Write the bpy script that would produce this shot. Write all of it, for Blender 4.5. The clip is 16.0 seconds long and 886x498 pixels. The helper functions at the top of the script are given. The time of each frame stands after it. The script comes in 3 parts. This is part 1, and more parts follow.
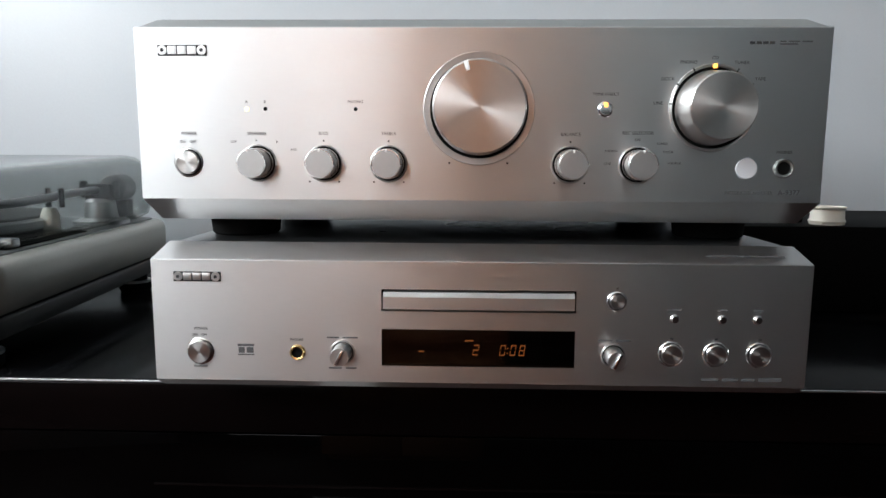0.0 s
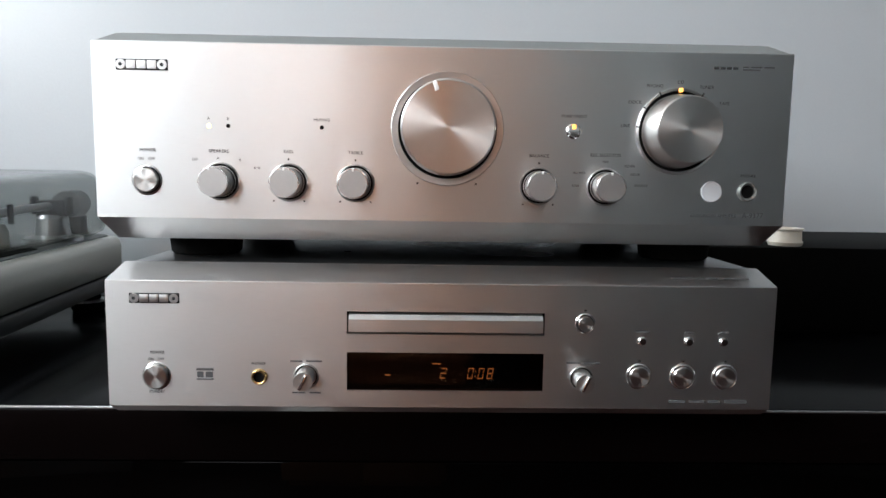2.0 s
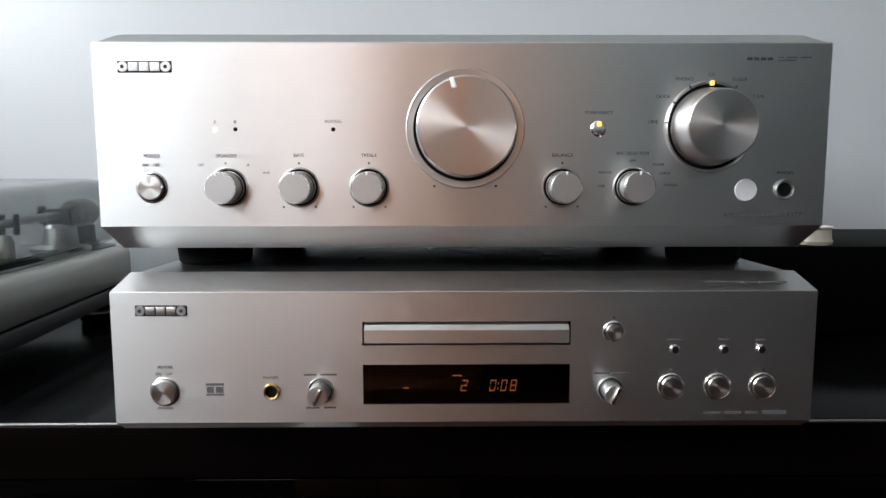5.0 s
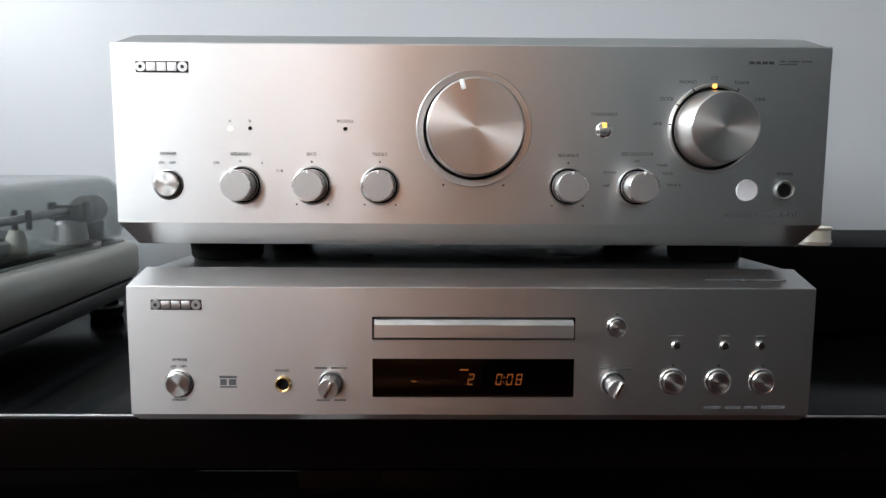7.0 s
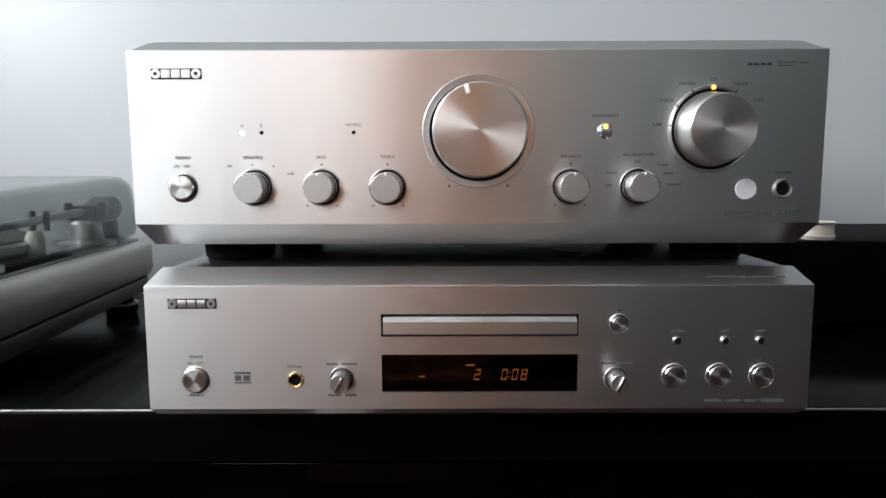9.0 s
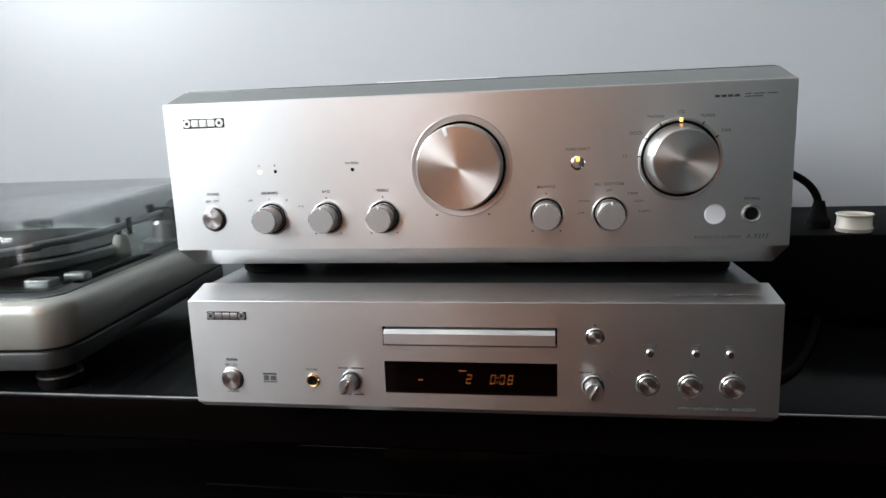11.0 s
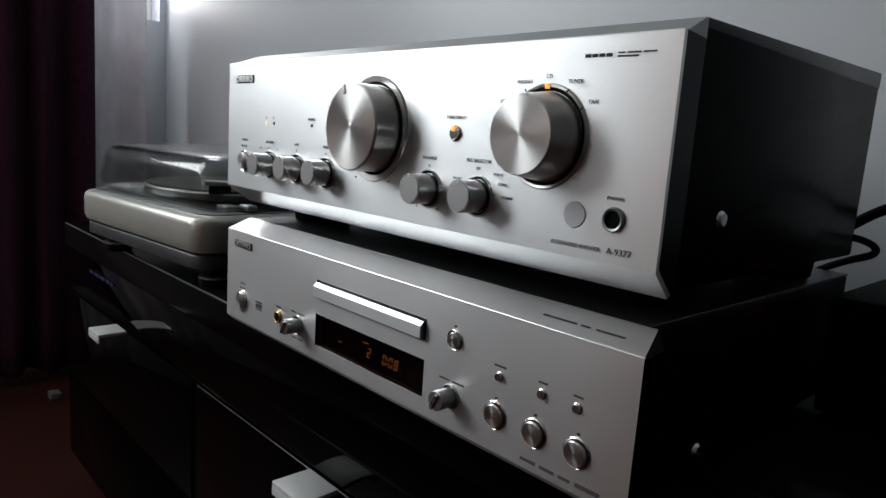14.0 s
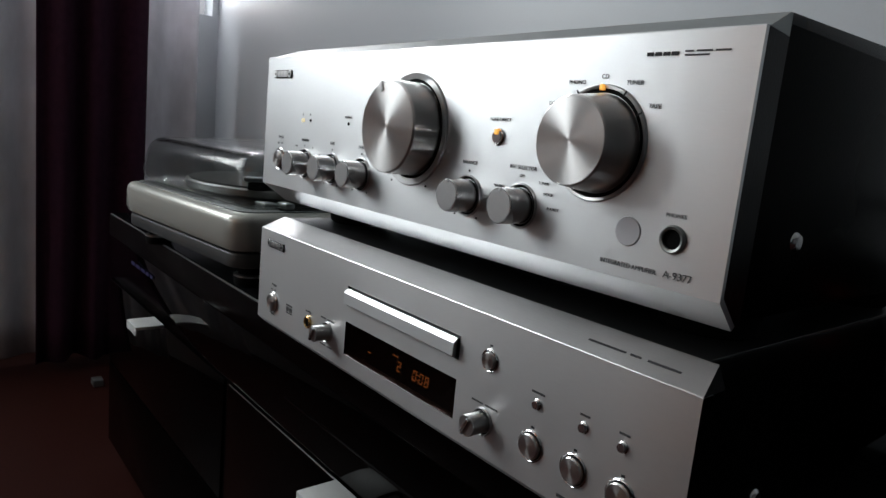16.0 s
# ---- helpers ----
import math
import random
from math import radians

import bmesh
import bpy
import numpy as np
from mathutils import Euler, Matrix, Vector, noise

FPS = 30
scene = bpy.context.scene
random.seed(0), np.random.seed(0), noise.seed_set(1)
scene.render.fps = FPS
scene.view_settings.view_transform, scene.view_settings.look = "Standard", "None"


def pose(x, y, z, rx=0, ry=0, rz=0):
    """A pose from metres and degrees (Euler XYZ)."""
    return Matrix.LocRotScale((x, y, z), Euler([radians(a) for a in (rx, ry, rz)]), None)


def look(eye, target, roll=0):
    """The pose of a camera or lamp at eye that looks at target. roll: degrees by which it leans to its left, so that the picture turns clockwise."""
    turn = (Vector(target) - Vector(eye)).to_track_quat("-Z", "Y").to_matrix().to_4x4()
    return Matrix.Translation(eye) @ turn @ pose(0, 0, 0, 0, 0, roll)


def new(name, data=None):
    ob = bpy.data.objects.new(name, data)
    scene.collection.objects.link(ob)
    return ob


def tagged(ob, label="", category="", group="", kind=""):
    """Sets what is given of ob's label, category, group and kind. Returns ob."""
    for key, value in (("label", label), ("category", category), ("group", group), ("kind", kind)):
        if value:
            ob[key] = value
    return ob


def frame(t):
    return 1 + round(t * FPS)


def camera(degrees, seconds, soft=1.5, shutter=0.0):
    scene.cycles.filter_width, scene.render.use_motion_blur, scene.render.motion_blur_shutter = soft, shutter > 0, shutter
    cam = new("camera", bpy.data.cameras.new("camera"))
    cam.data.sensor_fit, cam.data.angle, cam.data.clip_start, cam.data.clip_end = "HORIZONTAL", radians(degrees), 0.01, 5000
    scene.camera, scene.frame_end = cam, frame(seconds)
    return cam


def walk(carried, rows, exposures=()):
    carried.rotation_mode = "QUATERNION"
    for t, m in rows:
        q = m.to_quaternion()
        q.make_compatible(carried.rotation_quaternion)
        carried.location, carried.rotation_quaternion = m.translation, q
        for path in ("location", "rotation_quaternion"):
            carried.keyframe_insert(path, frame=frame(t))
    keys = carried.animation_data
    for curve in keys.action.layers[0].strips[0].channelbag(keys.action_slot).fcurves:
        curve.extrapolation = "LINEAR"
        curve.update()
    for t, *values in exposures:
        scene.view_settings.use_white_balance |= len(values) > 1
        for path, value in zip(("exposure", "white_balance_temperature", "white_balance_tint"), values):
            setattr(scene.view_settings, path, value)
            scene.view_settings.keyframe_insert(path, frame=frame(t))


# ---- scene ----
cam = camera(67.2, 16.0)
PATH = [
    (0, (-0.007, -0.431, 0.662), (-0.066, 1.549, 0.39), 0.3),
    (0.5, (-0.013, -0.445, 0.667), (-0.072, 1.537, 0.406), 0.6),
    (1, (-0.016, -0.444, 0.669), (-0.044, 1.539, 0.408), 0.5),
    (1.5, (-0.012, -0.433, 0.667), (0.014, 1.551, 0.416), 0.8),
    (2, (-0.01, -0.424, 0.664), (0.041, 1.563, 0.443), 0.9),
    (2.5, (-0.014, -0.408, 0.663), (0.026, 1.579, 0.441), 0.4),
    (3, (-0.018, -0.399, 0.667), (0.011, 1.591, 0.465), 0.4),
    (3.5, (-0.014, -0.397, 0.667), (0.023, 1.591, 0.451), -0.3),
    (4, (-0.014, -0.399, 0.666), (0.008, 1.589, 0.45), -0.1),
    (6.5, (-0.018, -0.409, 0.663), (-0.003, 1.58, 0.451), 0.0),
    (7, (-0.02, -0.413, 0.664), (-0.001, 1.575, 0.446), 0.3),
    (7.5, (-0.021, -0.415, 0.663), (-0.003, 1.574, 0.456), 0.2),
    (8, (-0.021, -0.42, 0.665), (-0.013, 1.568, 0.446), -0.0),
    (10.5, (0.018, -0.443, 0.693), (-0.1, 1.529, 0.384), -0.8),
    (11, (0.06, -0.464, 0.722), (-0.244, 1.478, 0.353), -2.1),
    (11.5, (0.112, -0.456, 0.748), (-0.376, 1.45, 0.389), 0.6),
    (12, (0.193, -0.404, 0.754), (-0.466, 1.454, 0.419), 0.9),
    (12.5, (0.268, -0.349, 0.736), (-0.771, 1.322, 0.378), -0.0),
    (13, (0.328, -0.323, 0.719), (-0.871, 1.238, 0.367), 1.6),
    (13.5, (0.354, -0.303, 0.702), (-0.985, 1.149, 0.384), 2.8),
    (14, (0.37, -0.277, 0.688), (-1.063, 1.082, 0.367), 4.0),
    (14.5, (0.368, -0.255, 0.681), (-1.11, 1.057, 0.369), 5.1),
    (15, (0.365, -0.247, 0.679), (-1.13, 1.044, 0.367), 5.4),
    (15.5, (0.359, -0.249, 0.685), (-1.154, 1.016, 0.356), 5.7),
    (16, (0.349, -0.254, 0.69), (-1.167, 1.007, 0.358), 5.5),
]
walk(cam, [(t, look(eye, target, roll)) for t, eye, target, roll in PATH],
     [(0, -0.02), (11, -0.02), (12, -0.2), (12.5, -0.5), (13, -0.9), (14, -1.25), (16, -1.35)])

# ---- light ----
world = bpy.data.worlds.new("sky")
scene.world = world
world.use_nodes = True
wn = world.node_tree.nodes
sky = wn.new("ShaderNodeTexSky")
sky.sky_type, sky.sun_disc = "NISHITA", False
sky.sun_elevation, sky.sun_rotation = radians(35), radians(250)
world.node_tree.links.new(sky.outputs[0], wn["Background"].inputs[0])
wn["Background"].inputs[1].default_value = 0.1


def area_lamp(name, m, sx, sy, watts, colour):
    lamp = bpy.data.lights.new(name, "AREA")
    lamp.shape, lamp.size, lamp.size_y, lamp.energy, lamp.color = "RECTANGLE", sx, sy, watts, colour
    ob = new(name, lamp)
    ob.matrix_world = m
    return ob


# daylight in the opening of the window in the left wall
area_lamp("window_daylight", look((-1.76, -1.15, 1.67), (0.24, -1.05, 1.57)), 1.46, 1.10, 116, (0.91, 0.97, 1.0))
# the same window's strip between the curtain and the corner
area_lamp("window_edge_daylight", look((-1.76, 0.455, 1.63), (0.24, 0.455, 1.35)), 0.085, 1.18, 40, (0.97, 0.98, 1.0))
# daylight in the opening of the window in the rear wall
area_lamp("rear_window_daylight", look((-1.16, -3.21, 1.45), (-1.16, 0, 1.45)), 0.62, 1.30, 14, (0.97, 0.98, 1.0))


# ---- materials ----
def material(name, colour, rough=0.5, metal=0.0, grain=0.06, scale=40.0, bump=0.0, stretch=(1, 1, 1), aniso=0.0, tangent="", spec=0.5, rvar=0.05, blotch=3.0):
    """Colour with fine grain and broad blotches; tangent 'z': brushed along x, 'radial': spun round the local y axis."""
    m = bpy.data.materials.new(name)
    m.use_nodes = True
    n, l = m.node_tree.nodes, m.node_tree.links
    b = n["Principled BSDF"]
    co = n.new("ShaderNodeTexCoord")
    mp = n.new("ShaderNodeMapping")
    mp.inputs["Scale"].default_value = stretch
    l.new(co.outputs["Object"], mp.inputs[0])
    fine, broad = n.new("ShaderNodeTexNoise"), n.new("ShaderNodeTexNoise")
    fine.inputs["Scale"].default_value, fine.inputs["Detail"].default_value = scale, 4
    broad.inputs["Scale"].default_value, broad.inputs["Detail"].default_value = blotch, 3
    l.new(mp.outputs[0], fine.inputs["Vector"])
    l.new(co.outputs["Object"], broad.inputs["Vector"])
    add = n.new("ShaderNodeMath")
    add.operation = "ADD"
    l.new(fine.outputs[0], add.inputs[0])
    l.new(broad.outputs[0], add.inputs[1])
    ramp = n.new("ShaderNodeMapRange")
    ramp.inputs["From Min"].default_value, ramp.inputs["From Max"].default_value = 0.6, 1.4
    ramp.inputs["To Min"].default_value, ramp.inputs["To Max"].default_value = 1 - grain, 1 + grain
    l.new(add.outputs[0], ramp.inputs[0])
    mul = n.new("ShaderNodeVectorMath")
    mul.operation = "SCALE"
    mul.inputs[0].default_value = colour
    l.new(ramp.outputs[0], mul.inputs["Scale"])
    l.new(mul.outputs[0], b.inputs["Base Color"])
    rr = n.new("ShaderNodeMapRange")
    rr.inputs["From Min"].default_value, rr.inputs["From Max"].default_value = 0.3, 0.7
    rr.inputs["To Min"].default_value, rr.inputs["To Max"].default_value = max(rough - rvar, 0.01), rough + rvar
    l.new(broad.outputs[0], rr.inputs[0])
    l.new(rr.outputs[0], b.inputs["Roughness"])
    b.inputs["Metallic"].default_value = metal
    b.inputs["Specular IOR Level"].default_value = spec
    if bump:
        bp = n.new("ShaderNodeBump")
        bp.inputs["Strength"].default_value, bp.inputs["Distance"].default_value = bump, 0.001
        l.new(fine.outputs[0], bp.inputs["Height"])
        l.new(bp.outputs[0], b.inputs["Normal"])
    if aniso:
        b.inputs["Anisotropic"].default_value = aniso
        if tangent == "z":
            c = n.new("ShaderNodeCombineXYZ")
            c.inputs[2].default_value = 1.0
            l.new(c.outputs[0], b.inputs["Tangent"])
        else:
            flat = n.new("ShaderNodeVectorMath")
            flat.operation = "MULTIPLY"
            flat.inputs[1].default_value = (1, 0, 1)
            unit = n.new("ShaderNodeVectorMath")
            unit.operation = "NORMALIZE"
            l.new(co.outputs["Object"], flat.inputs[0])
            l.new(flat.outputs[0], unit.inputs[0])
            l.new(unit.outputs[0], b.inputs["Tangent"])
    return m


def clear(name, tint, gloss=0.04, rough=0.05):
    """Thin clear sheet: see-through tint with more gloss at flat angles."""
    m = bpy.data.materials.new(name)
    m.use_nodes = True
    n, l = m.node_tree.nodes, m.node_tree.links
    n.remove(n["Principled BSDF"])
    t, g, mix, fr = n.new("ShaderNodeBsdfTransparent"), n.new("ShaderNodeBsdfGlossy"), n.new("ShaderNodeMixShader"), n.new("ShaderNodeLayerWeight")
    t.inputs[0].default_value = (*tint, 1)
    g.inputs["Roughness"].default_value = rough
    p, k = n.new("ShaderNodeMath"), n.new("ShaderNodeMath")
    p.operation, k.operation = "POWER", "MULTIPLY_ADD"
    p.inputs[1].default_value, k.inputs[1].default_value, k.inputs[2].default_value = 5.0, 0.9, gloss
    l.new(fr.outputs["Facing"], p.inputs[0])
    l.new(p.outputs[0], k.inputs[0])
    l.new(k.outputs[0], mix.inputs[0])
    l.new(t.outputs[0], mix.inputs[1])
    l.new(g.outputs[0], mix.inputs[2])
    l.new(mix.outputs[0], n["Material Output"].inputs[0])
    return m


def glow(name, colour, strength):
    m = bpy.data.materials.new(name)
    m.use_nodes = True
    b = m.node_tree.nodes["Principled BSDF"]
    b.inputs["Base Color"].default_value = (*colour, 1)
    b.inputs["Emission Color"].default_value = (*colour, 1)
    b.inputs["Emission Strength"].default_value = strength
    return m


def sheer_cloth(name, colour):
    """Thin cloth that scatters some of its light through; darker woven motifs."""
    m = material(name, colour, 0.9, grain=0.22, scale=16, stretch=(1, 3, 1), blotch=9)
    n, l = m.node_tree.nodes, m.node_tree.links
    t, mix = n.new("ShaderNodeBsdfTranslucent"), n.new("ShaderNodeMixShader")
    t.inputs[0].default_value = (*colour, 1)
    mix.inputs[0].default_value = 0.45
    l.new(n["Principled BSDF"].outputs[0], mix.inputs[1])
    l.new(t.outputs[0], mix.inputs[2])
    l.new(mix.outputs[0], n["Material Output"].inputs[0])
    return m


BRUSH = (6, 60, 900)
M = dict(
    wall=material("wall_paint", (0.44, 0.464, 0.488), 0.38, grain=0.025, scale=300, bump=0.12, blotch=1.2),
    ceiling=material("ceiling_paint", (0.60, 0.60, 0.59), 0.8, grain=0.02),
    # near-black so the unseen east wall throws little light on the casing sides
    far_wall=material("bounce_cutting_paint", (0.07, 0.07, 0.075), 0.7, grain=0.05, blotch=1.2),
    dark_band=material("reflection_darkener", (0.030, 0.032, 0.031), 0.5, grain=0.2, scale=30, stretch=(8, 8, 1)),
    rear_wall=material("grey_wall_paint", (0.72, 0.80, 0.82), 0.7, grain=0.05, blotch=1.2),
    floor=material("reddish_laminate", (0.024, 0.0068, 0.0052), 0.4, spec=0.12, grain=0.25, scale=30, stretch=(2, 14, 2), bump=0.05),
    lacquer=material("black_lacquer", (0.0006, 0.0005, 0.0005), 0.07, grain=0.2, scale=160, rvar=0.02, spec=0.02),
    lacquer_front=material("glossy_black_lacquer", (0.0006, 0.0005, 0.0005), 0.035, grain=0.2, scale=160, rvar=0.01, spec=0.06),
    lacquer_top=material("greyer_black_lacquer", (0.0042, 0.0044, 0.0050), 0.16, grain=0.35, scale=220, rvar=0.06, spec=0.04, blotch=7),
    espresso=material("dark_brown_lacquer", (0.002, 0.0012, 0.0012), 0.22, spec=0.03, grain=0.2, scale=90, stretch=(1, 8, 8)),
    brushed=material("brushed_aluminium", (0.685, 0.70, 0.705), 0.318, 1.0, grain=0.085, scale=18, stretch=BRUSH, bump=0.09, aniso=0.80, tangent="z", rvar=0.03),
    brushed_warm=material("brushed_aluminium_dim", (0.625, 0.625, 0.625), 0.318, 1.0, grain=0.13, scale=18, stretch=BRUSH, bump=0.10, aniso=0.82, tangent="z", rvar=0.03),
    spun=material("spun_aluminium", (0.62, 0.61, 0.60), 0.28, 1.0, grain=0.03, scale=200, aniso=0.85, tangent="radial", rvar=0.02),
    satin=material("satin_aluminium", (0.55, 0.55, 0.55), 0.33, 1.0, grain=0.03, scale=300),
    matte_alu=material("matte_aluminium", (0.42, 0.42, 0.42), 0.40, 0.9, grain=0.03, scale=400),
    chrome=material("polished_chrome", (0.75, 0.75, 0.75), 0.12, 1.0, grain=0.02),
    brass=material("brass", (0.70, 0.48, 0.22), 0.25, 1.0, grain=0.05),
    # the shade on the casing sides is put into this near-black; covers are lighter
    casing=material("shade_darkened_steel", (0.0020, 0.0022, 0.0023), 0.27, 0.0, spec=0.045, grain=0.08, scale=600, bump=0.08),
    black=material("black_plastic", (0.0020, 0.0020, 0.0020), 0.6, spec=0.05, grain=0.1, scale=300),
    rubber=material("black_rubber", (0.0035, 0.0035, 0.0035), 0.8, spec=0.08, grain=0.1, scale=300),
    ink=material("grey_print", (0.07, 0.07, 0.073), 0.7, spec=0.2, grain=0.05),
    ink_dark=material("black_print", (0.03, 0.03, 0.031), 0.6, spec=0.2, grain=0.05),
    white=material("white_print", (0.85, 0.85, 0.85), 0.4, grain=0.02),
    sensor=material("frosted_grey_window", (0.52, 0.53, 0.56), 0.5, grain=0.02),
    plinth=material("champagne_silver_paint", (0.44, 0.44, 0.40), 0.30, 0.45, grain=0.04, scale=500, bump=0.03),
    deck=material("grey_deck", (0.10, 0.105, 0.105), 0.4, 0.2, grain=0.05, scale=300),
    underside=material("dark_grey_underside", (0.045, 0.046, 0.046), 0.45, 0.1, grain=0.06, scale=300),
    mat=material("dark_platter_mat", (0.03, 0.03, 0.03), 0.7, grain=0.1, scale=200),
    arm=material("grey_arm_metal", (0.45, 0.45, 0.46), 0.3, 0.9, grain=0.03),
    acrylic=clear("clear_acrylic", (0.74, 0.755, 0.75), 0.035, 0.13),
    smoked=clear("smoked_display_glass", (0.42, 0.34, 0.32), 0.04, 0.04),
    glass=clear("window_glass", (0.97, 0.98, 0.98), 0.04, 0.01),
    sheer=sheer_cloth("grey_sheer_fabric", (0.66, 0.65, 0.68)),
    drape=material("dark_purple_drape", (0.032, 0.011, 0.022), 0.95, spec=0.1, grain=0.3, scale=60),
    wood=material("brown_wood", (0.74, 0.33, 0.17), 0.45, grain=0.2, scale=30, stretch=(8, 8, 1)),
    paper=material("white_paper", (0.80, 0.80, 0.80), 0.6, grain=0.02, scale=200),
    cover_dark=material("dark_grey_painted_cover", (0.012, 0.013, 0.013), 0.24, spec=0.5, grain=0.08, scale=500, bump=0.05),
    knob_side=material("turned_aluminium", (0.66, 0.66, 0.66), 0.26, 1.0, grain=0.04, scale=300),
    cup=material("cream_plastic", (0.72, 0.70, 0.62), 0.4, grain=0.03),
    frame=material("white_frame_paint", (0.8, 0.8, 0.8), 0.4, grain=0.02),
    amber=glow("amber_segment", (1.0, 0.46, 0.14), 1.15),
    amber_dim=glow("amber_lamp", (1.0, 0.45, 0.08), 2.2),
    surround=material("dark_grey_anodised", (0.30, 0.315, 0.305), 0.42, 0.9, grain=0.05, scale=300),
    cover_grey=material("grey_anodised_cover", (0.15, 0.153, 0.155), 0.30, 0.9, grain=0.04, scale=300),
    pull=material("pale_silver_paint", (0.58, 0.59, 0.58), 0.45, 0.25, grain=0.04, scale=300),
    led_white=glow("warm_white_led", (1.0, 0.80, 0.36), 2.2),
    led_red=glow("red_led", (1.0, 0.06, 0.03), 2.2),
    blue=material("dark_blue_print", (0.015, 0.018, 0.07), 0.4, grain=0.1),
)


# ---- shapes ----
def finish(bm, smooth=35):
    bmesh.ops.recalc_face_normals(bm, faces=bm.faces)
    me = bpy.data.meshes.new("mesh")
    bm.to_mesh(me)
    bm.free()
    if smooth:
        me.polygons.foreach_set("use_smooth", [True] * len(me.polygons))
        me.set_sharp_from_angle(angle=radians(smooth))
    return me


def part(name, bm, mat, parent=None, label="", at=(0, 0, 0), smooth=35):
    """Links a bmesh as one mesh object at a place in the parent's frame."""
    me = bm if isinstance(bm, bpy.types.Mesh) else finish(bm, smooth)
    me.materials.append(mat)
    ob = new(name, me)
    ob.location = at
    ob.parent = parent
    if label:
        ob["label"] = label
    return ob


def thing(name, label, category, at=(0, 0, 0), group="", kind=""):
    ob = new(name)
    ob.empty_display_size = 0.02
    ob.location = at
    return tagged(ob, label, category, group, kind)


def box(x0, x1, y0, y1, z0, z1, bevel=0.0, segs=2):
    bm = bmesh.new()
    bmesh.ops.create_cube(bm, size=1, matrix=Matrix.LocRotScale(((x0 + x1) / 2, (y0 + y1) / 2, (z0 + z1) / 2), None, (x1 - x0, y1 - y0, z1 - z0)))
    if bevel:
        bmesh.ops.bevel(bm, geom=bm.edges[:], offset=bevel, segments=segs, profile=0.5, affect="EDGES")
    return bm


def merge(*bms):
    """Joins bmeshes into the first."""
    out = bms[0]
    for b in bms[1:]:
        me = bpy.data.meshes.new("tmp")
        b.to_mesh(me)
        b.free()
        out.from_mesh(me)
        bpy.data.meshes.remove(me)
    return out


def lathe(profile, segs=64, axis="y"):
    """Revolves (radius, along) points round the local axis; y runs away from the viewer."""
    bm = bmesh.new()
    rings = []
    for r, a in profile:
        if r < 1e-6:
            rings.append([bm.verts.new((0, a, 0) if axis == "y" else (0, 0, a))])
        else:
            ring = []
            for i in range(segs):
                c, s = r * math.cos(math.tau * i / segs), r * math.sin(math.tau * i / segs)
                ring.append(bm.verts.new((c, a, s) if axis == "y" else (c, s, a)))
            rings.append(ring)
    for p, q in zip(rings, rings[1:]):
        for i in range(segs):
            j = (i + 1) % segs
            if len(p) == 1 and len(q) > 1:
                bm.faces.new((p[0], q[i], q[j]))
            elif len(q) == 1 and len(p) > 1:
                bm.faces.new((p[i], p[j], q[0]))
            elif len(p) > 1:
                bm.faces.new((p[i], p[j], q[j], q[i]))
    return bm


def tube(points, radius, segs=10, res=8):
    """A round rod along a smooth line through the points."""
    cu = bpy.data.curves.new("tube", "CURVE")
    cu.dimensions, cu.bevel_depth, cu.bevel_resolution, cu.resolution_u, cu.use_fill_caps = "3D", radius, 3, res, True
    sp = cu.splines.new("NURBS")
    sp.points.add(len(points) - 1)
    for p, co in zip(sp.points, points):
        p.co = (*co, 1)
    sp.use_endpoint_u, sp.order_u = True, min(4, len(points))
    ob = bpy.data.objects.new("tube", cu)
    me = bpy.data.meshes.new_from_object(ob)
    bpy.data.objects.remove(ob)
    me.polygons.foreach_set("use_smooth", [True] * len(me.polygons))
    return me


def lettering(text, size, parent, mat, x, z, y=-0.0004, turn=None, name="lettering", stretch=1.0, label=""):
    """Flat printed words centred on (x, z), facing the viewer."""
    cu = bpy.data.curves.new("text", "FONT")
    cu.body, cu.size, cu.align_x, cu.align_y, cu.extrude, cu.resolution_u = text, size, "CENTER", "CENTER", 0.00008, 3
    ob = bpy.data.objects.new("text", cu)
    me = bpy.data.meshes.new_from_object(ob)
    bpy.data.objects.remove(ob)
    me.transform((turn or Matrix.Rotation(radians(90), 4, "X")) @ Matrix.Diagonal((stretch, 1, 1, 1)))
    return part(name, me, mat, parent, label, (x, y, z))


def bars(parent, mat, x0, x1, z, height, words, y=-0.0004, name="print_bar", seed=0):
    """Unreadable small print: one plain bar a word."""
    rnd = random.Random(seed)
    w = [rnd.uniform(0.6, 1.4) for _ in range(words)]
    k = (x1 - x0) / (sum(w) + 0.25 * (words - 1))
    bm, x = bmesh.new(), x0
    bms = []
    for a in w:
        bms.append(box(x, x + a * k, y, y + 0.0003, z - height / 2, z + height / 2))
        x += (a + 0.25) * k
    bm.free()
    return part(name, merge(*bms), mat, parent)


def prism_x(profile, x0, x1, inset=None):
    """A solid with the (y, z) profile; inset: how far each profile point draws in at both ends."""
    bm = bmesh.new()
    inset = inset or [0] * len(profile)
    a = [bm.verts.new((x0 + i, y, z)) for (y, z), i in zip(profile, inset)]
    b = [bm.verts.new((x1 - i, y, z)) for (y, z), i in zip(profile, inset)]
    bm.faces.new(a)
    bm.faces.new(b[::-1])
    n = len(profile)
    for i in range(n):
        bm.faces.new((a[i], b[i], b[(i + 1) % n], a[(i + 1) % n]))
    return bm


# ---- the room ----
TOP = 0.495          # the stand's top
WALL = 0.52          # face of the wall behind the stand
X0, X1, Y0, Z1 = -1.75, 2.3, -3.2, 2.5


def structure(name, bm, mat, label="", category="", smooth=0):
    return tagged(part(name, bm, mat, None, "", smooth=smooth), label, category, "", "structure")


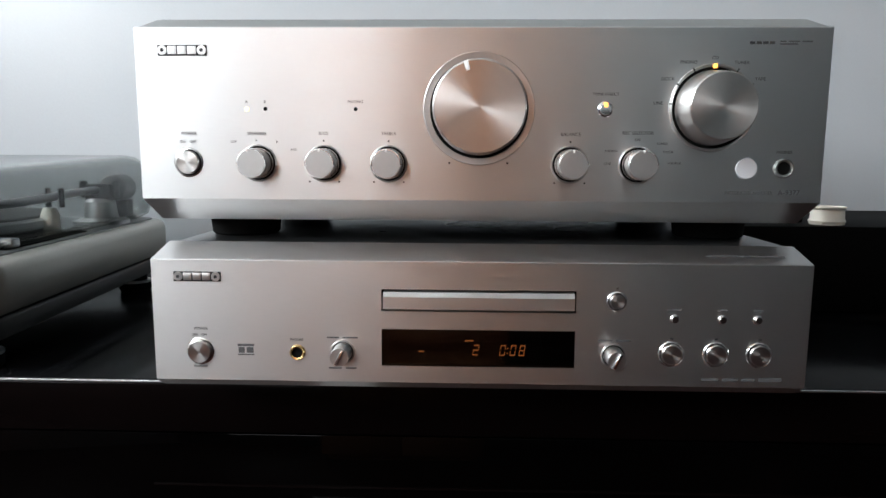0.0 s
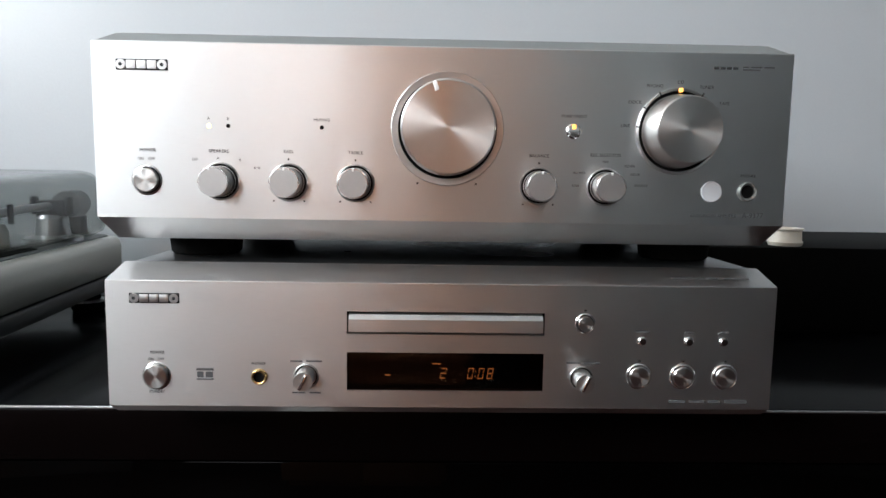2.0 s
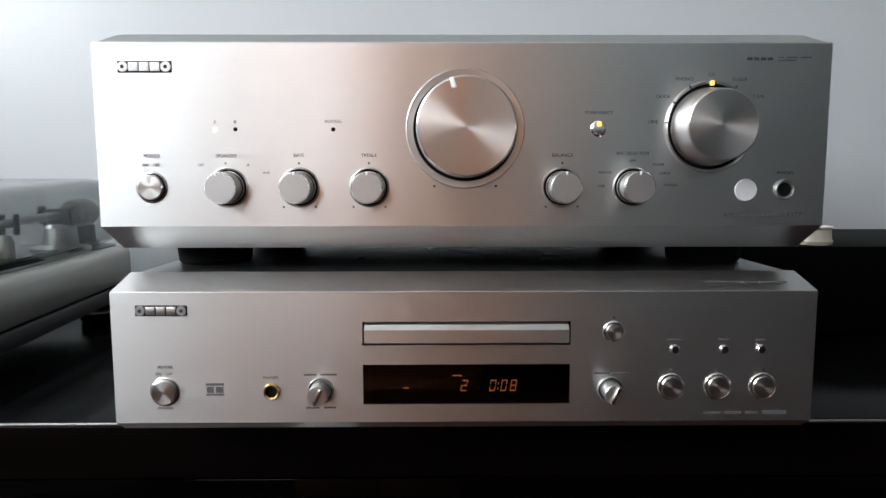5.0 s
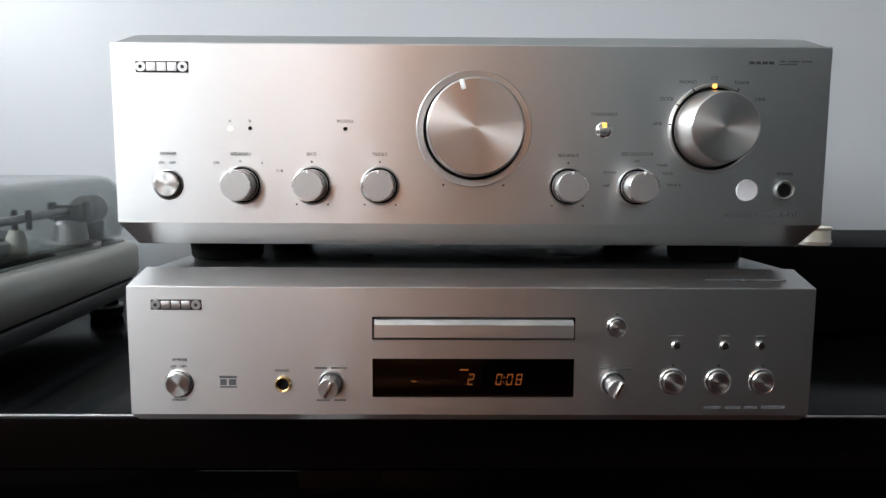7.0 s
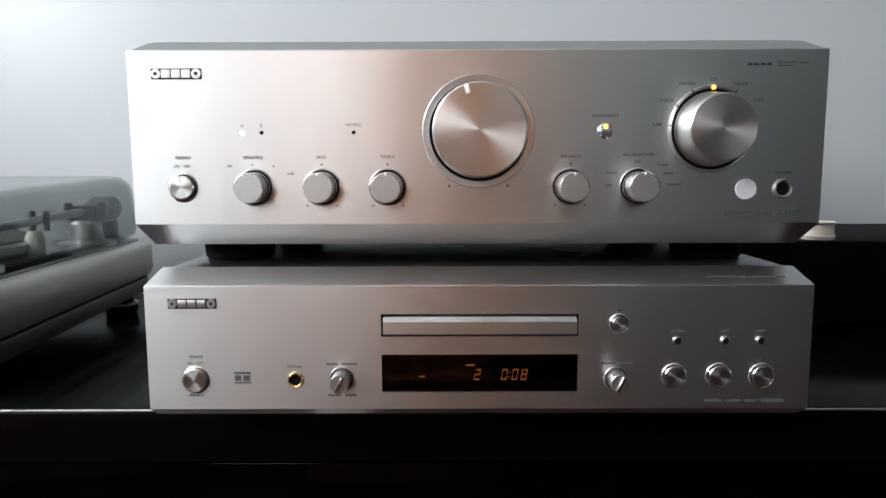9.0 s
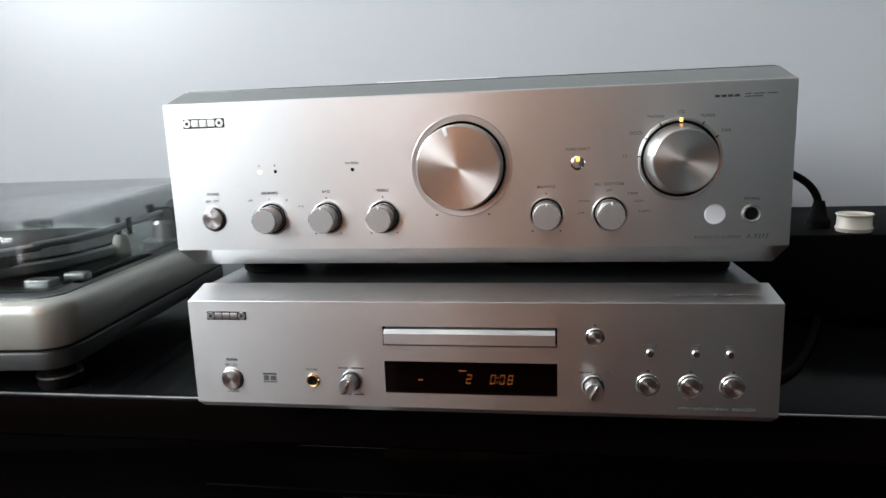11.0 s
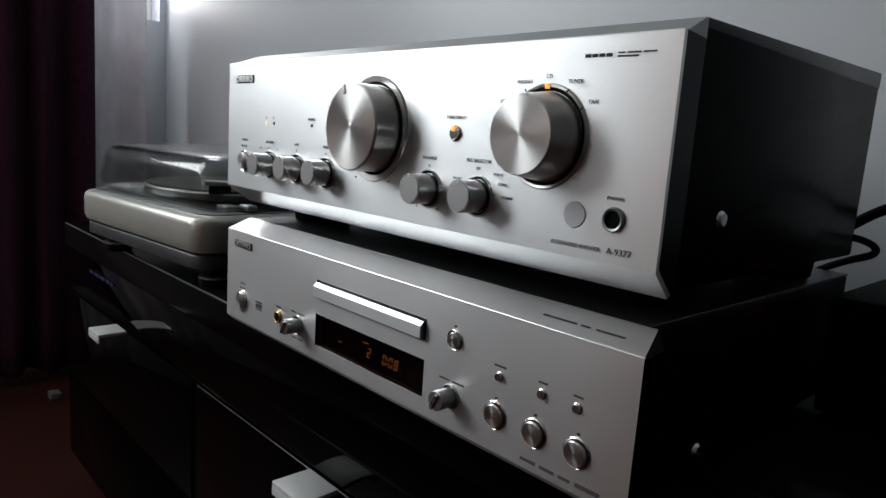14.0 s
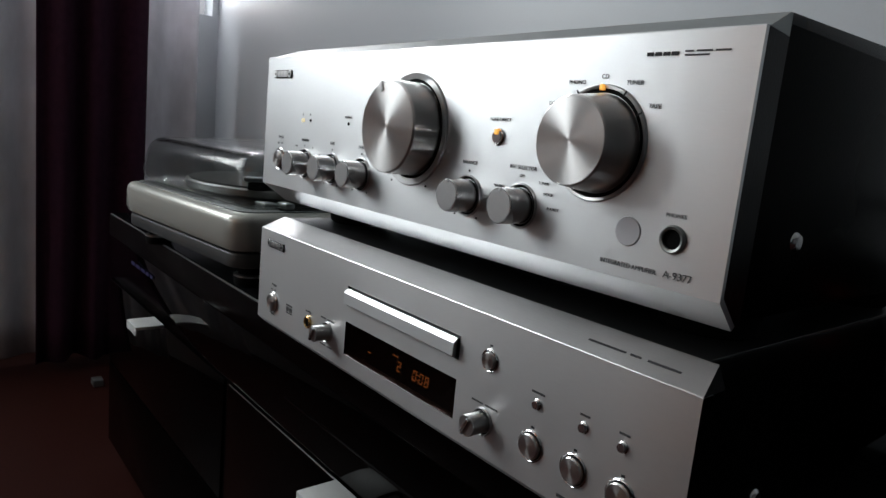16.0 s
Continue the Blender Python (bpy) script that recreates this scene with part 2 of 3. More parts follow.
structure("floor", box(X0 - 0.2, X1 + 0.2, Y0 - 0.2, WALL + 0.2, -0.08, 0), M["floor"], "dark reddish brown laminate floor", "floor")
structure("ceiling", box(X0 - 0.2, X1 + 0.2, Y0 - 0.2, WALL + 0.2, Z1, Z1 + 0.1), M["ceiling"], "plain white painted ceiling", "ceiling")
structure("wall_north", box(X0, X1, WALL, WALL + 0.15, 0, Z1), M["wall"], "pale blue-grey painted wall behind the stand", "wall")
structure("wall_east", box(X1, X1 + 0.15, Y0, WALL + 0.15, 0, Z1), M["far_wall"], "unseen side wall, darkened to hold back bounced light", "wall")
RX0, RX1, RZ0, RZ1 = -1.50, -0.82, 0.75, 2.15
structure("wall_south", merge(box(X0, RX0, Y0 - 0.15, Y0, 0, Z1), box(RX1, X1, Y0 - 0.15, Y0, 0, Z1), box(RX0, RX1, Y0 - 0.15, Y0, 0, RZ0), box(RX0, RX1, Y0 - 0.15, Y0, RZ1, Z1)),
          M["rear_wall"], "dull grey rear wall with a window opening", "wall")
# unseen dark band, added to darken what the player and stand reflect
structure("trim", merge(box(X0 + 0.01, -0.765, Y0 + 0.001, Y0 + 0.02, 0, 0.74), box(0.245, X1 - 0.01, Y0 + 0.001, Y0 + 0.02, 0, 0.88)), M["dark_band"], "unseen dark band added to the rear wall to darken reflections", "panelling")
WY0, WY1, WZ0, WZ1 = -1.94, 0.50, 0.98, 2.28
structure("wall_west", merge(box(X0 - 0.15, X0, Y0, WY0, 0, Z1), box(X0 - 0.15, X0, WY1, WALL + 0.15, 0, Z1),
          box(X0 - 0.15, X0, WY0, WY1, 0, WZ0), box(X0 - 0.15, X0, WY0, WY1, WZ1, Z1)), M["wall"], "pale blue-grey wall with a window opening", "wall")


def window(name, at, turn, w0, w1, z0, z1):
    """A window across local y, with four frame bars and a pane."""
    win = tagged(new(name), "white framed window letting in daylight", "window", "", "structure")
    win.matrix_world = pose(*at, 0, 0, turn)
    for a in ((w0, w1, z0, z0 + 0.05), (w0, w1, z1 - 0.05, z1), (w0, w0 + 0.05, z0 + 0.05, z1 - 0.05), (w1 - 0.05, w1, z0 + 0.05, z1 - 0.05)):
        part("window_frame", box(-0.03, 0.03, *a), M["frame"], win, smooth=0)
    pane = part("pane", box(-0.004, 0.004, w0 + 0.05, w1 - 0.05, z0 + 0.05, z1 - 0.05), M["glass"], win, smooth=0)
    pane.visible_shadow = False


window("window_1", (X0 - 0.1, 0, 0), 0, WY0, WY1, WZ0, WZ1)
window("window_2", (0, Y0 - 0.1, 0), -90, RX0, RX1, RZ0, RZ1)


def wardrobe(x, y):
    """An unseen two-door wardrobe shape behind the camera, facing the stand; added to reflect warm brown."""
    w = thing("wardrobe", "unseen brown wardrobe shape added for the warm reflection in the panels", "wardrobe", (x, y, 0))
    part("carcass", box(-0.30, 0.30, -0.52, -0.022, 0.08, 1.98, 0.003), M["wood"], w)
    part("plinth_base", box(-0.28, 0.28, -0.50, -0.04, 0, 0.08), M["wood"], w)
    part("cornice", box(-0.32, 0.32, -0.53, 0.012, 1.98, 2.03, 0.006), M["wood"], w)
    for sx in (-1, 1):
        d = part("door", box(min(0.002 * sx, 0.297 * sx), max(0.002 * sx, 0.297 * sx), -0.021, 0, 0.085, 1.975, 0.003), M["wood"], w)
        part("handle", tube([(0.035 * sx, 0.0, 0.98), (0.035 * sx, 0.028, 0.99), (0.035 * sx, 0.028, 1.10), (0.035 * sx, 0.0, 1.11)], 0.006), M["satin"], d, "slim metal handle")


# placed only to give the brushed panels their warm reflected band
wardrobe(-0.16, -1.60)


# ---- the stand ----
SX0, SX1, FRONT = -0.97, 0.77, 0.045
stand = thing("media_stand", "glossy black-brown low media stand with silver pulls", "stand")
part("top_board", box(SX0, SX1, FRONT + 0.003, WALL - 0.01, TOP - 0.04, TOP, 0.0016), M["lacquer_top"], stand, "slightly greyer glossy black top board")
part("top_edge", box(SX0, SX1, FRONT - 0.0005, FRONT + 0.0028, TOP - 0.040, TOP - 0.0023, 0.001), M["espresso"], stand, "dark brown edge band")
part("edge_trim", box(SX0 + 0.002, SX1 - 0.002, FRONT + 0.0006, FRONT + 0.0028, TOP - 0.0021, TOP - 0.0004, 0.0005), M["satin"], stand, "slim bright edge trim")
part("carcass", box(SX0 + 0.004, SX1 - 0.004, FRONT + 0.022, WALL - 0.012, 0.05, TOP - 0.041), M["lacquer"], stand)
part("plinth_base", box(SX0 + 0.03, SX1 - 0.03, FRONT + 0.05, WALL - 0.03, 0, 0.05), M["espresso"], stand)
part("fascia", box(SX0 + 0.002, SX1 - 0.002, FRONT + 0.002, FRONT + 0.022, 0.3775, TOP - 0.042, 0.0008), M["lacquer_front"], stand)
part("fascia_strip", box(-0.243, 0.30, FRONT + 0.0002, FRONT + 0.004, 0.4112, 0.4128, 0.0003), M["espresso"], stand, "thin raised strip")
for x0, x1 in ((-0.966, -0.404), (-0.388, 0.175), (0.191, 0.766)):
    d = part("drawer_front", box(x0, x1, FRONT + 0.001, FRONT + 0.021, 0.215, 0.3735, 0.0012), M["lacquer_front"], stand)
    cx = {-0.966: -0.664, -0.388: -0.107, 0.191: 0.478}[x0]
    part("pull", merge(box(cx - 0.024, cx + 0.024, 0.006, FRONT + 0.001, 0.3705, 0.3755, 0.0012),
                       box(cx - 0.024, cx + 0.024, 0.006, 0.0085, 0.362, 0.371, 0.0008)), M["pull"], d, "satin silver tab pull")
    if x0 == -0.388:
        part("drawer_lip", box(x0 + 0.001, x1 - 0.001, FRONT + 0.0004, FRONT + 0.0016, 0.3733, 0.3741, 0.0003), M["satin"], d, "thin bright lip")
    part("lower_front", box(x0, x1, FRONT + 0.001, FRONT + 0.021, 0.055, 0.2115, 0.0012), M["lacquer"], stand)
for x in (-0.396, 0.183):
    part("divider", box(x - 0.006, x + 0.006, FRONT + 0.004, FRONT + 0.022, 0.055, 0.3735), M["espresso"], stand)

bars(stand, M["blue"], -0.825, -0.705, 0.4325, 0.0055, 5, y=FRONT + 0.0012, name="blue_print", seed=12)


# ---- knobs, buttons, sockets ----
def knob(name, parent, x, z, ring_r, cap_r, depth, cap_mat, angle=0.0, label="", mark=True, base_r=0.0, face=None):
    """A turned knob on the panel: a dark slot widened by the collar's painted shade, a dished ring, the cap and its
    pointer; base_r: radius at the panel.
    """
    base = base_r or cap_r
    k = part(name, lathe([(0, -depth), (cap_r * 0.955, -depth), (cap_r * 0.99, -depth + cap_r * 0.035), (cap_r, -depth + cap_r * 0.07),
                          (base, -0.0016), (base, 0.004), (0, 0.004)]), cap_mat, parent, label, (x, 0, z), smooth=18)
    # black slot, drawn wider to take in the shade on the collar's inner slope
    gap = min(ring_r - 0.0011, base + 0.0022)
    part("collar_ring", lathe([(ring_r, 0.001), (ring_r, -0.0007), (ring_r - 0.0005, -0.0014), (gap + 0.0002, -0.0010), (gap, 0.0006), (gap, 0.002), (ring_r, 0.002)]),
         M["satin"], k, "silver dished ring")
    part("gap_ring", lathe([(gap, -0.0003), (base + 0.0003, -0.0003), (base + 0.0003, 0.001), (gap, 0.001), (gap, -0.0003)]), M["black"], k)
    if face:
        part("cap_face", lathe([(0, -depth - 0.0003), (cap_r * 0.90, -depth - 0.0003), (cap_r * 0.93, -depth + 0.0003), (0, -depth + 0.0003)], 48), face, k, "matte grey face")
    if mark:
        w, a, b = cap_r * 0.045, cap_r * 0.78, cap_r * 0.985
        bm = box(-max(w, 0.0006), max(w, 0.0006), -depth - 0.0006, -depth + 0.0006, a, b, 0.0002)
        bm.transform(Matrix.Rotation(radians(angle), 4, "Y"))
        part("pointer", bm, M["white"], k, "white pointer mark")
    return k


def button(name, parent, x, z, ring_r, cap_r, depth, mat, label=""):
    b = part(name, lathe([(0, -depth - cap_r * 0.014), (cap_r * 0.5, -depth - cap_r * 0.010), (cap_r * 0.90, -depth), (cap_r, -depth + 0.0008), (cap_r, 0.003), (0, 0.003)], 40), mat, parent, label, (x, 0, z), smooth=40)
    part("rim", lathe([(ring_r, 0.001), (ring_r, -0.0006), (ring_r - 0.0005, -0.0010), (ring_r - 0.0011, -0.0006), (ring_r - 0.0013, 0.001)], 40), M["chrome"], b)
    part("gap_ring", lathe([(ring_r - 0.0012, -0.0003), (cap_r, -0.0003), (cap_r, 0.001), (ring_r - 0.0012, 0.001)], 40), M["black"], b)
    return b


def socket(parent, x, z, r, rim_mat):
    s = part("headphone_socket", lathe([(r, 0.002), (r, -0.0012), (r - 0.0008, -0.0022), (r - 0.0018, -0.0018), (r - 0.0022, 0.001), (r - 0.0022, 0.002)], 40), rim_mat, parent, "ringed headphone socket", (x, 0, z))
    part("hole", lathe([(r - 0.0018, -0.0005), (0, -0.0005), (0, 0.001), (r - 0.0018, 0.001)], 32), M["rubber"], s)
    return s


def badge(parent, x, z, mat_plate, mat_block):
    """The maker's plate: a dark rounded plate with five pale blocks."""
    w, h = 0.0315, 0.0066
    b = part("maker_badge", box(x - w / 2, x + w / 2, -0.0009, 0.0005, z - h / 2, z + h / 2, 0.0004), mat_plate, parent, "small dark plate with pale blocks")
    for i in range(5):
        cx = x - w / 2 + w * (i + 0.5) / 5
        blk = lathe([(0, -0.0014), (h * 0.44, -0.0014), (h * 0.47, -0.0008), (0, -0.0008)], 20) if i in (0, 4) else box(-h * 0.42, h * 0.42, -0.0014, -0.0008, -h * 0.38, h * 0.38, 0.0002)
        part("badge_block", blk, mat_block, b, at=(cx, 0, z))
        if i in (0, 4):
            part("badge_dot", lathe([(0, -0.0016), (h * 0.17, -0.0016), (h * 0.17, -0.001), (0, -0.001)], 12), mat_plate, b, at=(cx, 0, z))
    return b


def ticks(parent, x, z, r, angles, length=0.0022, y=-0.0004, w=0.0005):
    for a in angles:
        bm = box(-w, w, y, y + 0.0003, r, r + length)
        bm.transform(Matrix.Rotation(radians(a), 4, "Y"))
        part("tick", bm, M["ink_dark"], parent, at=(x, 0, z), smooth=0)


# ---- the amplifier ----
AX, AW = 0.0015, 0.2182
amp = thing("amplifier", "silver brushed aluminium integrated amplifier with a large volume knob", "amplifier")
# panel: long flat face, sloped strip below, sloped top edge drawn in at the ends
part("front_panel", prism_x([(0.0, 0.6345), (0.0, 0.7422), (0.0007, 0.7430), (0.0030, 0.7430), (0.0030, 0.6362), (0.0232, 0.6214), (0.0205, 0.6195)], AX - AW, AX + AW, [0, 0, 0.0003, 0.0003, 0.0003, 0.0036, 0.0035]), M["brushed"], amp, "brushed aluminium front panel", smooth=20)
part("top_strip", prism_x([(0.0031, 0.7428), (0.0260, 0.7522), (0.0280, 0.7522), (0.0280, 0.7428)], AX - AW, AX + AW, [0, 0.0040, 0.0040, 0.0040]), M["surround"], amp, "dark grey sloped top strip", smooth=20)
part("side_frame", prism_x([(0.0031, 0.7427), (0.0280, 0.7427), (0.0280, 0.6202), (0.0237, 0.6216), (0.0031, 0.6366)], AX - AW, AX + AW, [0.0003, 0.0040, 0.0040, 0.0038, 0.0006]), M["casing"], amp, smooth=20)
body = part("casing", box(AX - 0.2135, AX + 0.2135, 0.0275, 0.306, 0.6215, 0.7505, 0.0025), M["casing"], amp, "sheet steel casing with its sides' shade put into the colour")


def top_z(y):
    """Height of the amplifier's cover, which rises a little towards the back."""
    return 0.7530 + 0.024 * (y - 0.028)


cover = box(AX - 0.2137, AX + 0.2137, 0.0282, 0.3065, 0.7478, 0.7535, 0.0012)
for v in cover.verts:
    if v.co.z > 0.7515:
        v.co.z += top_z(v.co.y) - 0.7535
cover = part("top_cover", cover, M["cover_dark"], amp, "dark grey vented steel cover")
for i in range(2):
    for j in range(22):
        x = AX - 0.12 + i * 0.125 + 0.0052 * j
        slot = box(x, x + 0.0022, 0.09, 0.25, -0.0002, 0.0003)
        for v in slot.verts:
            v.co.z += top_z(v.co.y)
        part("vent_slot", slot, M["rubber"], cover, smooth=0)
for sx in (-1, 1):
    s = part("side_screw", lathe([(0, -0.0022), (0.0035, -0.0020), (0.0048, -0.0008), (0.0050, 0.0), (0, 0.001)], 24), M["chrome"], body, "chrome side screw")
    s.location = (AX + sx * 0.2138, 0.069, 0.657)
    s.rotation_euler = (0, 0, radians(90 * sx))
for fx in (-0.173, 0.187 - 0.010):
    for fy in (0.075, 0.26):
        part("foot", lathe([(0, 0.6042), (0.023, 0.6042), (0.025, 0.606), (0.026, 0.616), (0.024, 0.622), (0, 0.622)], 40, "z"), M["rubber"], amp, "black round rubber foot", (fx, fy, 0))

sheet = box(-0.045, 0.045, -0.13, 0.13, 0.0, 0.0007)
bmesh.ops.subdivide_edges(sheet, edges=sheet.edges[:], cuts=3, use_grid_fill=True)
paper = thing("paper_sheet", "white folded sheet of paper lying on the amplifier", "paper", (-0.0265, 0.170, top_z(0.170) + 0.0004))
leaf = part("leaf", sheet, M["paper"], paper, smooth=0)
leaf.rotation_euler = (math.atan(0.024), 0, radians(3.2))

badge(amp, -0.186, 0.7285, M["ink_dark"], M["white"])
knob("volume_knob", amp, 0.0025, 0.6925, 0.0354, 0.0288, 0.0205, M["spun"], -18, "large spun aluminium volume knob")
sel = knob("input_selector", amp, 0.1485, 0.6935, 0.0272, 0.0206, 0.0205, M["spun"], 0, "large spun aluminium input selector knob", mark=False, base_r=0.0230)
part("selector_lamp", box(-0.0010, 0.0010, -0.0026, -0.0004, 0.0243, 0.0268, 0.0003), M["amber_dim"], sel, "lit amber pointer lamp")
for nm, x, ang in (("speaker_knob", -0.1395, -18), ("bass_knob", -0.0968, 0), ("treble_knob", -0.0550, 0), ("balance_knob", 0.0608, 0), ("record_knob", 0.1035, 0)):
    knob(nm, amp, x, 0.6578, 0.0120, 0.0094, 0.0158, M["knob_side"], ang, "small aluminium knob with a matte face", face=M["matte_alu"])
button("power_button", amp, -0.185, 0.658, 0.0095, 0.0076, 0.003, M["spun"], "round silver power button")
tone = button("tone_button", amp, 0.082, 0.6925, 0.0048, 0.0036, 0.0022, M["chrome"], "tiny round silver button")
part("button_lamp", box(-0.0012, 0.0012, -0.0030, -0.0006, 0.0012, 0.0040, 0.0004), M["amber_dim"], tone, "lit amber lamp")
socket(amp, 0.195, 0.6562, 0.0062, M["surround"])
part("remote_sensor", lathe([(0, -0.0006), (0.0064, -0.0006), (0.0067, -0.0002), (0.0067, 0.001), (0, 0.001)], 48), M["sensor"], amp, "round pale frosted sensor window", (0.172, 0, 0.656))
part("speaker_led", lathe([(0, -0.0010), (0.0012, -0.0008), (0.0015, 0), (0, 0.001)], 20), M["led_white"], amp, "lit warm white indicator", (-0.146, 0, 0.692))
for x in (-0.134, -0.076):
    part("indicator", lathe([(0, -0.0006), (0.0010, -0.0005), (0.0013, 0), (0, 0.001)], 20), M["rubber"], amp, "unlit dark indicator", (x, 0, 0.6922))
K = M["ink"]
SM = 0.0029
lettering("POWER", SM, amp, K, -0.184, 0.6765)
lettering("ON    OFF", 0.0024, amp, K, -0.185, 0.6712)
lettering("SPEAKERS", SM, amp, K, -0.140, 0.6765)
for w, x, z in (("OFF", -0.155, 0.6712), ("A", -0.1405, 0.6722), ("B", -0.127, 0.6712), ("A+B", -0.1165, 0.6665)):
    lettering(w, 0.0022, amp, K, x, z)
lettering("A", 0.0026, amp, K, -0.146, 0.6965)
lettering("B", 0.0026, amp, K, -0.134, 0.6965)
lettering("MUTING", 0.0026, amp, K, -0.076, 0.6967)
for w, x in (("BASS", -0.0968), ("TREBLE", -0.0550), ("BALANCE", 0.0608)):
    lettering(w, SM, amp, K, x, 0.6768)
    ticks(amp, x, 0.6578, 0.0138, (0,), 0.0012)
    for sx in (-1, 1):
        part("scale_dot", box(sx * 0.0096 - 0.0005, sx * 0.0096 + 0.0005, -0.0004, 0, -0.0122, -0.0112), M["ink_dark"], amp, at=(x, 0, 0.6578))
lettering("REC SELECTOR", SM, amp, K, 0.103, 0.6778)
for w, x, z in (("OFF", 0.103, 0.6735), ("PHONO", 0.0865, 0.6665), ("LINE", 0.0845, 0.6585), ("TUNER", 0.1185, 0.6712), ("DOCK", 0.1225, 0.6660), ("SOURCE", 0.1265, 0.6590)):
    lettering(w, 0.0022, amp, K, x, z)
lettering("TONE DIRECT", 0.0026, amp, K, 0.082, 0.7018)
for w, a in (("LINE", -85), ("DOCK", -58), ("PHONO", -30), ("CD", 0), ("TUNER", 31), ("TAPE", 58)):
    r = 0.0305 + 0.0035 * abs(math.sin(radians(a)))
    lettering(w, SM, amp, K, 0.1485 + r * math.sin(radians(a)), 0.6935 + r * math.cos(radians(a)))
ticks(amp, 0.1485, 0.6935, 0.0252, (-85, -58, -30, 31, 58), 0.0026, -0.0026, 0.0004)
for sx in (-1, 1):
    part("scale_dot", box(sx * 0.0185 - 0.0006, sx * 0.0185 + 0.0006, -0.0004, 0, -0.0346, -0.0334), M["ink_dark"], amp, at=(0.0025, 0, 0.6925))
lettering("PHONES", 0.0026, amp, K, 0.195, 0.6662)
lettering("INTEGRATED AMPLIFIER", 0.0031, amp, K, 0.1742, 0.6405, stretch=0.9)
lettering("A-9377", 0.0046, amp, K, 0.1995, 0.6408)
# technology mark: a chevron row and two lines of small print
part("mark", merge(*[box(0.1692 + 0.0040 * i, 0.1692 + 0.0040 * i + 0.0032, -0.0004, 0, 0.7324, 0.7340) for i in range(4)]), M["ink_dark"], amp, smooth=0)
bars(amp, K, 0.1875, 0.2075, 0.7340, 0.0007, 3, seed=1)
bars(amp, K, 0.1875, 0.1985, 0.7324, 0.0007, 1, seed=2)

# ---- the disc player ----
cd = thing("cd_player", "silver brushed aluminium disc player with amber display", "cd player")
CX0, CX1 = -0.2140, 0.2195
xs, zs = [CX0, -0.0605, 0.0678, CX1], [0.5120, 0.5233, 0.5487, 0.5608, 0.5756, 0.5940]
bm = bmesh.new()
for i in range(3):
    for j in range(5):
        if i == 1 and j in (1, 3):
            continue
        bm.faces.new([bm.verts.new((x, 0, z)) for x, z in ((xs[i], zs[j]), (xs[i + 1], zs[j]), (xs[i + 1], zs[j + 1]), (xs[i], zs[j + 1]))])
bmesh.ops.remove_doubles(bm, verts=bm.verts, dist=1e-5)
for f in bmesh.ops.extrude_face_region(bm, geom=bm.faces[:])["geom"]:
    if isinstance(f, bmesh.types.BMVert):
        f.co.y = 0.009
panel = part("front_panel", bm, M["brushed_warm"], cd, "brushed aluminium front panel", smooth=20)
slope_top = part("panel_top_slope", prism_x([(0.0001, 0.5941), (0.0004, 0.5945), (0.0190, 0.6040), (0.0200, 0.6040), (0.0200, 0.5941)], CX0, CX1, [0, 0.0001, 0.0050, 0.0055, 0.001]), M["brushed_warm"], cd, "sloped top edge", smooth=20)
for ob in (panel, slope_top):          # dark ends
    ob.data.materials.append(M["casing"])
    for f in ob.data.polygons:
        if abs(f.normal.x) > 0.5:
            f.material_index = 1
for px, w in ((0.153, 0.022), (0.1775, 0.006), (0.187, 0.017)):
    bm = box(0, w, -0.0003, 0.0, -0.0006, 0.0006)
    bm.transform(Matrix.Translation((px, 0.0078, 0.5985)) @ Matrix.Rotation(radians(-64.7), 4, "X"))
    part("slope_print", bm, M["ink"], cd, "line of small grey print", smooth=0)
part("panel_foot_slope", prism_x([(0.0002, 0.5119), (0.0090, 0.5119), (0.0110, 0.5070), (0.0050, 0.5070)], CX0, CX1, [0, 0, 0.003, 0.003]), M["brushed_warm"], cd, smooth=20)
part("casing", box(CX0 + 0.011, CX1 - 0.011, 0.0215, 0.330, 0.5075, 0.6024, 0.0015), M["casing"], cd, "sheet steel casing with its sides' shade put into the colour")
cbody = cd.children[-1]
part("top_cover", box(CX0 + 0.0105, CX1 - 0.0105, 0.0201, 0.3295, 0.6025, 0.6041, 0.0003), M["cover_grey"], cd, "grey metal top cover")
for sx, x in ((-1, CX0 + 0.0107), (1, CX1 - 0.0107)):
    s = part("side_screw", lathe([(0, -0.0022), (0.0035, -0.0020), (0.0048, -0.0008), (0.0050, 0.0), (0, 0.001)], 24), M["chrome"], cbody, "chrome side screw")
    s.location, s.rotation_euler = (x, 0.092, 0.518), (0, 0, radians(90 * sx))
for fx in (-0.16, 0.165):
    for fy in (0.080, 0.26):
        part("foot", lathe([(0, TOP), (0.019, TOP), (0.021, TOP + 0.002), (0.021, 0.508), (0, 0.508)], 32, "z"), M["rubber"], cd, "black round foot", (fx, fy, 0))
tray = part("disc_tray", prism_x([(-0.0006, 0.5622), (-0.0040, 0.5632), (-0.0040, 0.5712), (-0.0012, 0.5740), (0.006, 0.5740), (0.006, 0.5622)], -0.0590, 0.0663), M["brushed"], cd, "closed silver disc tray", smooth=20)
part("slot", box(-0.0606, 0.0679, 0.0062, 0.0088, 0.5600, 0.5760), M["rubber"], tray)
disp = part("display", box(-0.0606, 0.0679, 0.0058, 0.0088, 0.5230, 0.5490), M["black"], cd, "dark display with amber digits")
part("display_glass", box(-0.0603, 0.0676, 0.0006, 0.0014, 0.5235, 0.5485), M["smoked"], disp, "smoked glass")


